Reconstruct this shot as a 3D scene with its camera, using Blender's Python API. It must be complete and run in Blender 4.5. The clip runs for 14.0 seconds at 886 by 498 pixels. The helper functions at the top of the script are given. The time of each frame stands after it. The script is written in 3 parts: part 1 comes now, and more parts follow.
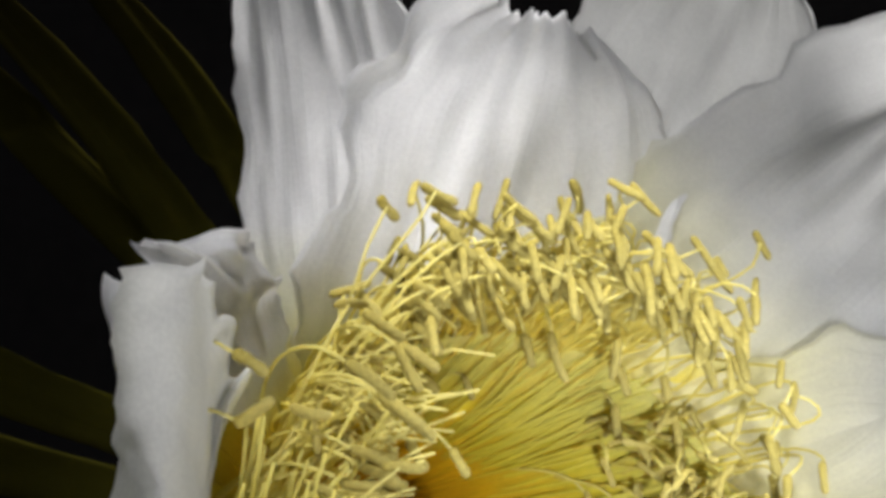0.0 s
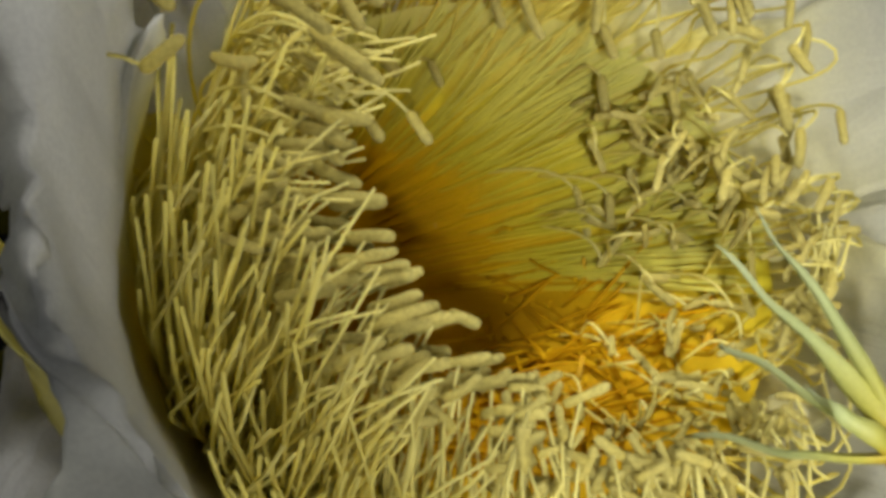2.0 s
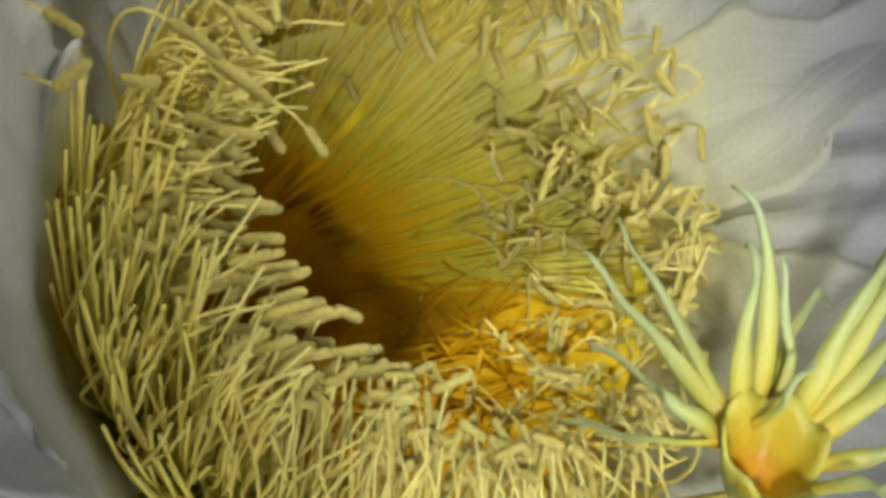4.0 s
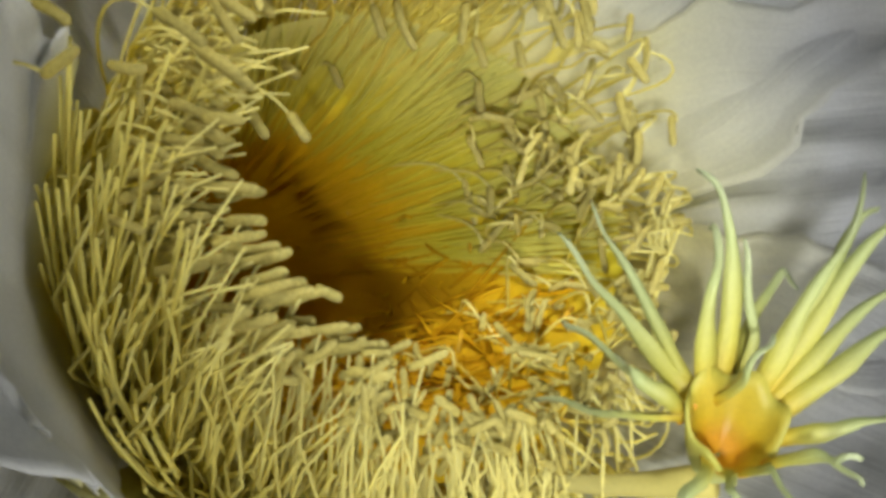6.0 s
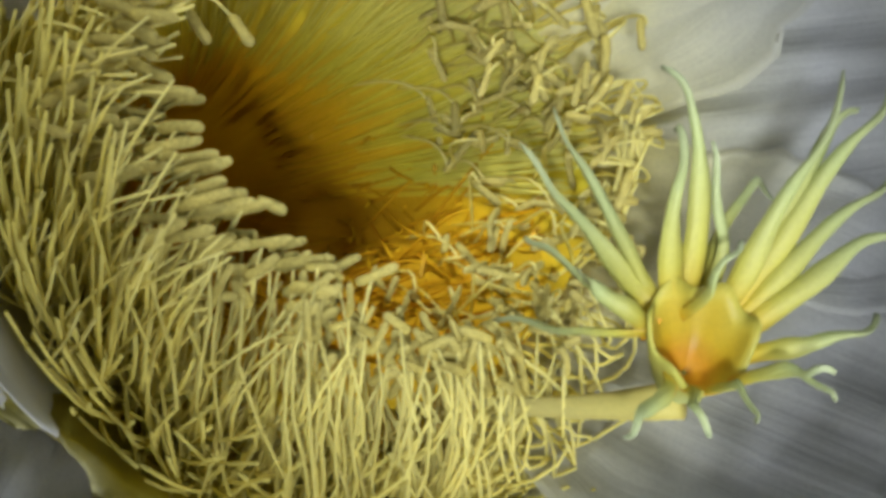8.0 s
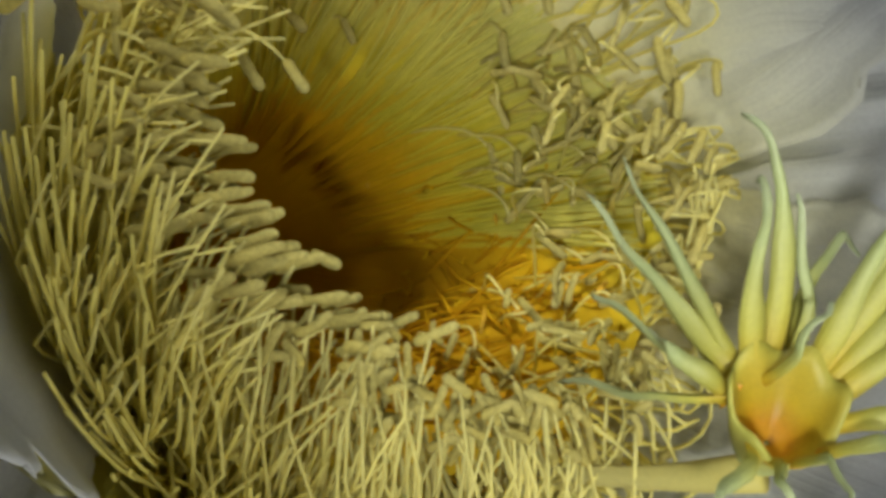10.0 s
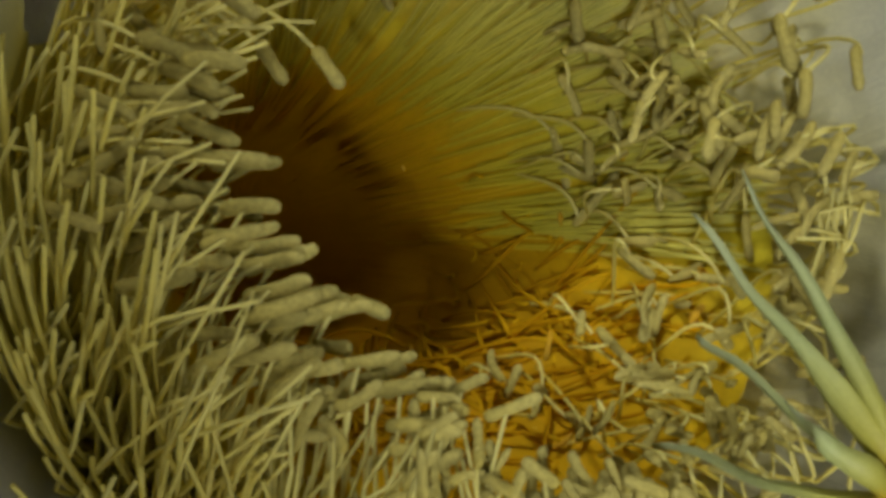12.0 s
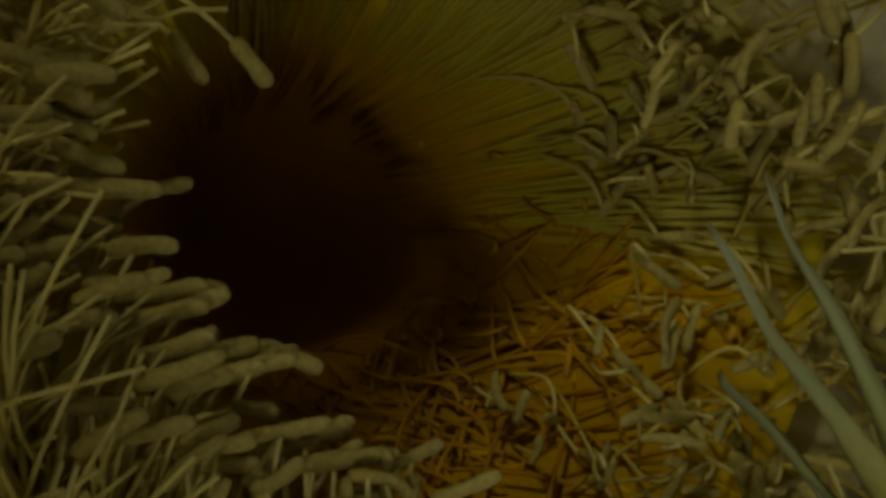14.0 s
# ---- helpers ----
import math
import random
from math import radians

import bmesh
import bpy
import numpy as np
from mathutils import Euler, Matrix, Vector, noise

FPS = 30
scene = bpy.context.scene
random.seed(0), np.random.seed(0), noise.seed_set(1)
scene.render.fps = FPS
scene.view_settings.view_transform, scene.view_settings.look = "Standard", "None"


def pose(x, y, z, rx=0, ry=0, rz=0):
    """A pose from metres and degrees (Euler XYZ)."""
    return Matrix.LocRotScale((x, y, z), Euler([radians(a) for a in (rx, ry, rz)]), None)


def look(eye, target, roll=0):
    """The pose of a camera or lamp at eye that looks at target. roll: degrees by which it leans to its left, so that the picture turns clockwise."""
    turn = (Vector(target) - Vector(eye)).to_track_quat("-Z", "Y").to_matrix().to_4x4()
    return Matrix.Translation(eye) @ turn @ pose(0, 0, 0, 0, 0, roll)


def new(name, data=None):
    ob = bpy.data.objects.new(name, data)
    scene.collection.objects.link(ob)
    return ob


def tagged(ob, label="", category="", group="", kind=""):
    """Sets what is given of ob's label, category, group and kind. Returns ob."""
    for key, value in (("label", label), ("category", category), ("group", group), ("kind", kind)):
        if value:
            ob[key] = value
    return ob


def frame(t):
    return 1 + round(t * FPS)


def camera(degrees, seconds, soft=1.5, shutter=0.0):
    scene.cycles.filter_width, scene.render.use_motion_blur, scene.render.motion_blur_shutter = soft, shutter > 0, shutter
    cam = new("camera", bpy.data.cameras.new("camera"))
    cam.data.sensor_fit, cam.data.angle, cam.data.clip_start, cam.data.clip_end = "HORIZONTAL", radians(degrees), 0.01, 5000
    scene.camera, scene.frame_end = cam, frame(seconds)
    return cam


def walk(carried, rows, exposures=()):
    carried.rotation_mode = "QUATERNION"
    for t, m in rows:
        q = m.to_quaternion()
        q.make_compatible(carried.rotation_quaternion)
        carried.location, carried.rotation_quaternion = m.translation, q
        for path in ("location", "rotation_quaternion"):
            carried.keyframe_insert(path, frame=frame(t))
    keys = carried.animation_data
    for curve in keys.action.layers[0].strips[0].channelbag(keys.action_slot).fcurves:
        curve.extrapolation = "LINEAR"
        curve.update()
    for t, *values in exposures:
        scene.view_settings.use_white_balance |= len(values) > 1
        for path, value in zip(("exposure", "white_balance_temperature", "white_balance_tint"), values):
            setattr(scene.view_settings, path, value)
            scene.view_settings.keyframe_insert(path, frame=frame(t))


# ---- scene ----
cam = camera(38.0, 14.0, soft=4.2)
EXPOSURES = [(0.0, -0.8, 6300, 14), (0.6, -0.95, 6600, 15), (1.0, -1.08, 6700, 14), (2.0, -1.3, 6750, 9), (2.5, -1.18, 6600, 6), (3.2, -1.36, 6500, 6), (5.3, -1.05, 6450, 8), (6.5, -1.42, 6400, 9), (7.1, -1.7, 6150, 8),
             (7.5, -1.55, 6050, 8), (8.2, -1.3, 6050, 8), (10.5, -1.7, 6450, 8), (11.5, -1.8, 6500, 7), (12.0, -2.15, 6700, 6), (12.5, -2.8, 7100, 6), (13.0, -3.5, 7500, 7), (14.0, -4.2, 8100, 6)]
PATH = [
    (0, (0.01385, 0.01690, 0.40643), (0.0582, 2.0150, 0.4813), -4.55),
    (0.5, (0.01800, 0.02316, 0.39941), (0.0870, 2.0219, 0.3833), -4.05),
    (1, (0.01880, 0.03061, 0.39140), (0.0683, 2.0281, 0.3042), -4.50),
    (1.5, (0.01640, 0.03567, 0.38592), (0.0461, 2.0313, 0.2568), -4.90),
    (2, (0.01941, 0.04515, 0.38007), (0.0185, 2.0360, 0.1893), -7.70),
    (2.5, (0.02606, 0.04026, 0.38134), (0.0347, 2.0297, 0.1764), -6.97),
    (3, (0.03522, 0.03555, 0.37941), (0.0152, 2.0241, 0.1668), -7.35),
    (3.2, (0.03795, 0.03301, 0.38008), (0.0231, 2.0220, 0.1709), -7.41),
    (5.3, (0.03444, 0.01935, 0.37918), (0.0030, 2.0123, 0.2147), -6.35),
    (5.5, (0.03952, 0.01850, 0.37949), (-0.0057, 2.0100, 0.2013), -6.61),
    (6, (0.04032, 0.01943, 0.37907), (0.0227, 2.0088, 0.1744), -6.97),
    (6.5, (0.04928, 0.02289, 0.37950), (0.0307, 2.0117, 0.1686), -7.34),
    (7, (0.05439, 0.02550, 0.37667), (0.0498, 2.0134, 0.1573), -7.36),
    (7.5, (0.05385, 0.03114, 0.37124), (0.0302, 2.0138, 0.1092), -7.63),
    (8, (0.04666, 0.03043, 0.36964), (0.0161, 2.0128, 0.1067), -7.22),
    (10.3, (0.04526, 0.04528, 0.37066), (-0.0651, 2.0339, 0.1879), -7.21),
    (10.5, (0.04031, 0.04894, 0.37394), (-0.0493, 2.0377, 0.1826), -7.22),
    (11, (0.03550, 0.05904, 0.38075), (-0.0607, 2.0415, 0.1348), -7.04),
    (11.5, (0.03774, 0.06781, 0.38133), (-0.0561, 2.0455, 0.0985), -7.16),
    (12, (0.03813, 0.07782, 0.38162), (-0.0940, 2.0476, 0.0612), -7.56),
    (12.5, (0.04218, 0.09076, 0.38044), (-0.1012, 2.0545, 0.0296), -8.20),
    (13, (0.04231, 0.09812, 0.37955), (-0.1480, 2.0524, -0.0006), -8.72),
    (13.5, (0.04977, 0.10065, 0.38458), (-0.2281, 2.0457, 0.0111), -10.06),
    (14, (0.05428, 0.10700, 0.38455), (-0.3045, 2.0318, -0.0235), -10.67),
]
walk(cam, [(t, look(eye, target, roll)) for t, eye, target, roll in PATH],
     exposures=EXPOSURES)


# ---- world and light ----
world = bpy.data.worlds.new("night")
scene.world = world
world.use_nodes = True
world.node_tree.nodes["Background"].inputs[0].default_value = (0.92, 0.95, 1.0, 1)
world.node_tree.nodes["Background"].inputs[1].default_value = 0.30



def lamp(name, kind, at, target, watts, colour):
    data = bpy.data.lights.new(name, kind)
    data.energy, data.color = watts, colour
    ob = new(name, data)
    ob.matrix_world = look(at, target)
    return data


top_fill = lamp("top_fill", "SPOT", (0.01, -0.03, 0.80), (0.035, 0.235, 0.395), 44.0, (1.0, 0.98, 0.95))     # added fill light above the flower, no such lamp seen
top_fill.spot_size, top_fill.spot_blend, top_fill.shadow_soft_size = radians(17), 1.0, 0.04
back_fill = lamp("back_fill", "AREA", (0.14, 0.54, 0.56), (0.04, 0.27, 0.37), 3.6, (1.0, 0.98, 0.95))     # added backlight behind the flower, its source unseen
back_fill.shape, back_fill.size = "DISK", 0.24
low_fill = lamp("low_fill", "AREA", (0.17, 0.00, 0.14), (0.08, 0.23, 0.33), 2.4, (1.0, 0.98, 0.95))     # added fill light low in front of the flower, no such lamp seen
low_fill.shape, low_fill.size = "DISK", 0.24
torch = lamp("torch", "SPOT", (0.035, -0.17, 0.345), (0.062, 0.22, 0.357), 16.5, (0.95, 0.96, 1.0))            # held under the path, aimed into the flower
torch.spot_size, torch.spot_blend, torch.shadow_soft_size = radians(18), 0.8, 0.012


# ---- materials ----
def nodes_of(name):
    m = bpy.data.materials.new(name)
    m.use_nodes = True
    nt = m.node_tree
    nt.nodes.clear()
    return m, nt


def node(nt, kind, **inputs):
    n = nt.nodes.new(kind)
    for key, value in inputs.items():
        n.inputs[key.replace("_", " ")].default_value = value
    return n


def leafy(name, ramp, through_share, through_tint, rough=0.5, rib=0.25, rib_scale=70.0, mottling=0.12, axis=1, gloss=0.3, vary=0.0, grain=0.08):
    """Thin plant tissue: colour along the piece from its base, fine ribs along it, some light passing through."""
    m, nt = nodes_of(name)
    link = nt.links.new
    uv = node(nt, "ShaderNodeUVMap")
    sep = node(nt, "ShaderNodeSeparateXYZ")
    link(uv.outputs[0], sep.inputs[0])
    cr = node(nt, "ShaderNodeValToRGB")
    while len(cr.color_ramp.elements) < len(ramp):
        cr.color_ramp.elements.new(0.5)
    for e, (at, col) in zip(cr.color_ramp.elements, ramp):
        e.position, e.color = at, (*col, 1)
    link(sep.outputs[axis], cr.inputs[0])
    # mottling
    tc = node(nt, "ShaderNodeTexCoord")
    n1 = node(nt, "ShaderNodeTexNoise", Scale=90.0, Detail=4.0)
    link(tc.outputs["Object"], n1.inputs["Vector"])
    mix = node(nt, "ShaderNodeMix")
    mix.data_type, mix.blend_type = "RGBA", "MULTIPLY"
    mr = node(nt, "ShaderNodeMapRange", From_Min=0.3, From_Max=0.7, To_Min=1 - mottling, To_Max=1.0)
    link(n1.outputs[0], mr.inputs[0])
    mix.inputs[0].default_value = 1.0
    oi, geo = node(nt, "ShaderNodeObjectInfo"), node(nt, "ShaderNodeNewGeometry")
    add = node(nt, "ShaderNodeMath")
    add.operation = "ADD"
    link(oi.outputs["Random"], add.inputs[0])
    link(geo.outputs["Random Per Island"], add.inputs[1])
    fr = node(nt, "ShaderNodeMath")
    fr.operation = "FRACT"
    link(add.outputs[0], fr.inputs[0])
    span = node(nt, "ShaderNodeMapRange", To_Min=1 - vary, To_Max=1.0)
    link(fr.outputs[0], span.inputs[0])
    vm = node(nt, "ShaderNodeMix")
    vm.data_type, vm.blend_type = "RGBA", "MULTIPLY"
    vm.inputs[0].default_value = 1.0
    link(cr.outputs[0], vm.inputs[6])
    link(span.outputs[0], vm.inputs[7])
    link(vm.outputs[2], mix.inputs[6])
    link(mr.outputs[0], mix.inputs[7])
    # fine grain, half a millimetre
    n3 = node(nt, "ShaderNodeTexNoise", Scale=1500.0, Detail=3.0)
    link(tc.outputs["Object"], n3.inputs["Vector"])
    gr = node(nt, "ShaderNodeMapRange", From_Min=0.35, From_Max=0.65, To_Min=1 - grain, To_Max=1.0)
    link(n3.outputs[0], gr.inputs[0])
    gm = node(nt, "ShaderNodeMix")
    gm.data_type, gm.blend_type = "RGBA", "MULTIPLY"
    gm.inputs[0].default_value = 1.0
    link(mix.outputs[2], gm.inputs[6])
    link(gr.outputs[0], gm.inputs[7])
    mix = gm
    # ribs
    mp = node(nt, "ShaderNodeMapping")
    mp.inputs["Scale"].default_value = (rib_scale, 4.0, 1.0)
    link(uv.outputs[0], mp.inputs[0])
    n2 = node(nt, "ShaderNodeTexNoise", Scale=1.0, Detail=3.0)
    link(mp.outputs[0], n2.inputs["Vector"])
    bump = node(nt, "ShaderNodeBump", Strength=rib, Distance=0.0012)
    link(n2.outputs[0], bump.inputs["Height"])
    pit = node(nt, "ShaderNodeBump", Strength=min(1.0, grain * 2.5), Distance=0.0003)
    link(n3.outputs[0], pit.inputs["Height"])
    link(bump.outputs[0], pit.inputs["Normal"])
    bump = pit
    bs = node(nt, "ShaderNodeBsdfPrincipled", Roughness=rough)
    bs.inputs["Specular IOR Level"].default_value = gloss
    link(mix.outputs[2], bs.inputs["Base Color"])
    link(bump.outputs[0], bs.inputs["Normal"])
    tr = node(nt, "ShaderNodeBsdfTranslucent")
    tint = node(nt, "ShaderNodeMix")
    tint.data_type, tint.blend_type = "RGBA", "MULTIPLY"
    tint.inputs[0].default_value = 1.0
    link(mix.outputs[2], tint.inputs[6])
    tint.inputs[7].default_value = (*through_tint, 1)
    link(tint.outputs[2], tr.inputs[0])
    link(bump.outputs[0], tr.inputs["Normal"])
    sh = node(nt, "ShaderNodeMixShader", Fac=through_share)
    link(bs.outputs[0], sh.inputs[1])
    link(tr.outputs[0], sh.inputs[2])
    out = node(nt, "ShaderNodeOutputMaterial")
    link(sh.outputs[0], out.inputs[0])
    return m


# greyer copy for right and lower petals, shade put into the colour
SHADED_PETAL = leafy("shaded_white_petal", [(0.0, (0.88, 0.60, 0.015)), (0.26, (0.88, 0.78, 0.10)), (0.36, (0.84, 0.80, 0.40)), (0.48, (0.76, 0.75, 0.57)), (0.66, (0.71, 0.72, 0.72))],
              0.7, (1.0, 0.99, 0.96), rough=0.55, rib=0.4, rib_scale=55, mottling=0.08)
# the petals' white without that shade
WHITE_PETAL = leafy("unshaded_petal", [(0.0, (0.88, 0.70, 0.06)), (0.14, (0.88, 0.82, 0.34)), (0.26, (0.87, 0.87, 0.72)), (0.4, (0.87, 0.88, 0.89))],
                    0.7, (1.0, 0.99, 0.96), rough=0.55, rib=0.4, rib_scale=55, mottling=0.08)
SKIN = leafy("tube_skin", [(0.0, (0.10, 0.16, 0.03)), (0.5, (0.30, 0.34, 0.06)), (1.0, (0.55, 0.48, 0.06))], 0.52, (1.0, 0.9, 0.4), rough=0.6, rib=0.3, rib_scale=24)
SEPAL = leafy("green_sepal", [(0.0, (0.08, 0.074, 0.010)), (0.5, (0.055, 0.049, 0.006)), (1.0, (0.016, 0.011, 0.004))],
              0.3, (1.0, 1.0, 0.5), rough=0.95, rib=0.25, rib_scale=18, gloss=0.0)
FILAMENT = leafy("pale_filament", [(0.0, (0.90, 0.50, 0.02)), (0.25, (0.93, 0.74, 0.08)), (0.5, (0.95, 0.85, 0.19)), (1.0, (0.96, 0.89, 0.33))],
                 0.45, (1.0, 0.97, 0.75), rough=0.6, rib=0.0, gloss=0.15, vary=0.15)
# darker than the yellow pollen: the closed side's shade is in the colour
ANTHER = leafy("shaded_pollen_anther", [(0.0, (0.58, 0.48, 0.11)), (1.0, (0.64, 0.56, 0.18))], 0.3, (1.0, 0.93, 0.6), rough=1.0, rib=0.12,
               rib_scale=14, mottling=0.12, gloss=0.05, vary=0.2, grain=0.24)
# orange feet and pale ends paint in the throat's glow and backlight
WALL_FILAMENT = leafy("wall_filament", [(0.0, (0.62, 0.30, 0.004)), (0.38, (0.74, 0.44, 0.008)), (0.55, (0.92, 0.63, 0.015)), (0.75, (0.90, 0.81, 0.07)), (1.0, (0.92, 0.89, 0.26))], 0.5, (1.0, 0.97, 0.6), rough=0.6, rib=0.0, gloss=0.1, vary=0.12)
# orange copy of the anthers: the throat's bounced light put into colour
BOUNCE_ANTHER = leafy("bounce_tinted_anther", [(0.0, (0.95, 0.52, 0.025)), (1.0, (0.96, 0.62, 0.07))], 0.25, (1.0, 0.85, 0.4), rough=1.0, rib=0.12, rib_scale=14, mottling=0.3, gloss=0.05, vary=0.3, grain=0.3)
CUP_PETAL = leafy("cup_petal", [(0.0, (0.90, 0.66, 0.02)), (0.45, (0.90, 0.78, 0.09)), (0.85, (0.88, 0.82, 0.24)), (1.0, (0.87, 0.85, 0.5))],
                  0.6, (1.0, 0.98, 0.85), rough=0.6, rib=0.35, rib_scale=45, mottling=0.08)
LIP_PETAL = leafy("folded_petal", [(0.0, (0.90, 0.68, 0.03)), (0.12, (0.90, 0.82, 0.20)), (0.24, (0.89, 0.87, 0.58)), (0.36, (0.87, 0.88, 0.86))],
                  0.6, (1.0, 0.99, 0.95), rough=0.6, rib=0.12, rib_scale=30, mottling=0.08)
LOBE = leafy("stigma_tissue", [(0.0, (0.72, 0.34, 0.008)), (0.05, (0.70, 0.50, 0.025)), (0.18, (0.60, 0.56, 0.09)), (0.5, (0.50, 0.56, 0.21)), (1.0, (0.54, 0.60, 0.34))],
             0.25, (0.95, 1.0, 0.5), rough=0.5, rib=0.2, rib_scale=8, gloss=0.5)
STYLE = leafy("style_tissue", [(0.0, (0.66, 0.55, 0.12)), (0.7, (0.62, 0.57, 0.22)), (1.0, (0.64, 0.56, 0.14))],
              0.3, (1.0, 0.9, 0.4), rough=0.5, rib=0.2, rib_scale=8)
# more orange with depth: light bounced inside the throat, put into the colour
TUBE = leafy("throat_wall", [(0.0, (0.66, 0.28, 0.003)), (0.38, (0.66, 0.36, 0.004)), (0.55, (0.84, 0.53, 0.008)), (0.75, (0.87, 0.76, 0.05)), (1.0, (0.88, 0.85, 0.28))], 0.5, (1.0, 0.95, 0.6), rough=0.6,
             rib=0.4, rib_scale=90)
GREEN = leafy("cactus_skin", [(0.0, (0.06, 0.10, 0.03)), (1.0, (0.08, 0.13, 0.04))], 0.0, (1, 1, 1), rough=0.6, rib=0.2)
# near-black: the night's darkness is put into the colour
NEAR_BLACK = leafy("near_black", [(0.0, (0.006, 0.005, 0.005)), (1.0, (0.010, 0.008, 0.007))], 0.0, (1, 1, 1), rough=0.95, rib=0.6, mottling=0.5)


# ---- geometry helpers ----
class Shell:
    """Vertices, faces and a UV place (across, along) for each vertex."""

    def __init__(self):
        self.v, self.f, self.uv = [], [], []

    def grid(self, rows):
        """rows of (point, uv); joins them as a sheet."""
        base, width = len(self.v), len(rows[0])
        for row in rows:
            for p, uv in row:
                self.v.append(p)
                self.uv.append(uv)
        for i in range(len(rows) - 1):
            for j in range(width - 1):
                a = base + i * width + j
                self.f.append((a, a + 1, a + width + 1, a + width))

    def tube(self, points, radii, sides=5, v0=0.0, v1=1.0, flat=1.0):
        """A tapered round stem along points, closed at both ends."""
        n = len(points)
        base = len(self.v)
        side = None
        for i, p in enumerate(points):
            d = (points[min(i + 1, n - 1)] - points[max(i - 1, 0)]).normalized()
            if side is None:
                side = d.orthogonal().normalized()
            side = (side - d * side.dot(d)).normalized()
            other = d.cross(side)
            for k in range(sides):
                a = 2 * math.pi * k / sides
                self.v.append(p + (side * math.cos(a) + other * math.sin(a) * flat) * radii[i])
                self.uv.append((k / sides, v0 + (v1 - v0) * i / (n - 1)))
        for i in range(n - 1):
            for k in range(sides):
                a, b = base + i * sides + k, base + i * sides + (k + 1) % sides
                self.f.append((a, b, b + sides, a + sides))
        self.f.append(tuple(base + k for k in reversed(range(sides))))
        self.f.append(tuple(base + (n - 1) * sides + k for k in range(sides)))

    def mesh(self, name, material, smooth=True):
        me = bpy.data.meshes.new(name)
        me.from_pydata([tuple(p) for p in self.v], [], self.f)
        layer = me.uv_layers.new(name="UVMap")
        loops = np.empty(len(me.loops), dtype=np.int32)
        me.loops.foreach_get("vertex_index", loops)
        layer.data.foreach_set("uv", np.array(self.uv, dtype=np.float32)[loops].ravel())
        me.materials.append(material)
        if smooth:
            me.shade_smooth()
        return me


def part(name, shell, material, parent, label="", smooth=True):
    ob = new(name, shell.mesh(name, material, smooth))
    ob.parent = parent
    if label:
        tagged(ob, label)
    return ob


def bezier(a, b, c, d, n):
    out = []
    for i in range(n):
        t = i / (n - 1)
        out.append(a * (1 - t) ** 3 + b * (3 * t * (1 - t) ** 2) + c * (3 * t * t * (1 - t)) + d * t ** 3)
    return out


# ---- the flower's own frame: origin in the throat, z out of the flower's mouth, x towards its open side, y up and back ----
AXIS = Vector((0.27, -0.855, 0.443)).normalized()
ACROSS = (Vector((1, 0, 0)) - AXIS * AXIS.x).normalized()
UP = AXIS.cross(ACROSS)
THROAT = Vector((0.0218, 0.2673, 0.3364))
FLOWER = Matrix.Translation(THROAT) @ Matrix((ACROSS, UP, AXIS)).transposed().to_4x4()
to_local = FLOWER.inverted()

flower = new("cactus_flower")
flower.matrix_world = FLOWER
tagged(flower, "large white night-blooming cactus flower, wide open, yellow inside", "flower")


def polar(deg, r, z):
    return Vector((r * math.cos(radians(deg)), r * math.sin(radians(deg)), z))


def cup_at(deg, r, z):
    """A place in the cup, whose throat lies off the mouth's middle."""
    k = max(0.0, 1 - max(z, -0.09) / 0.06)
    return polar(deg, r, z) + Vector((-0.014, 0.020, 0)) * k


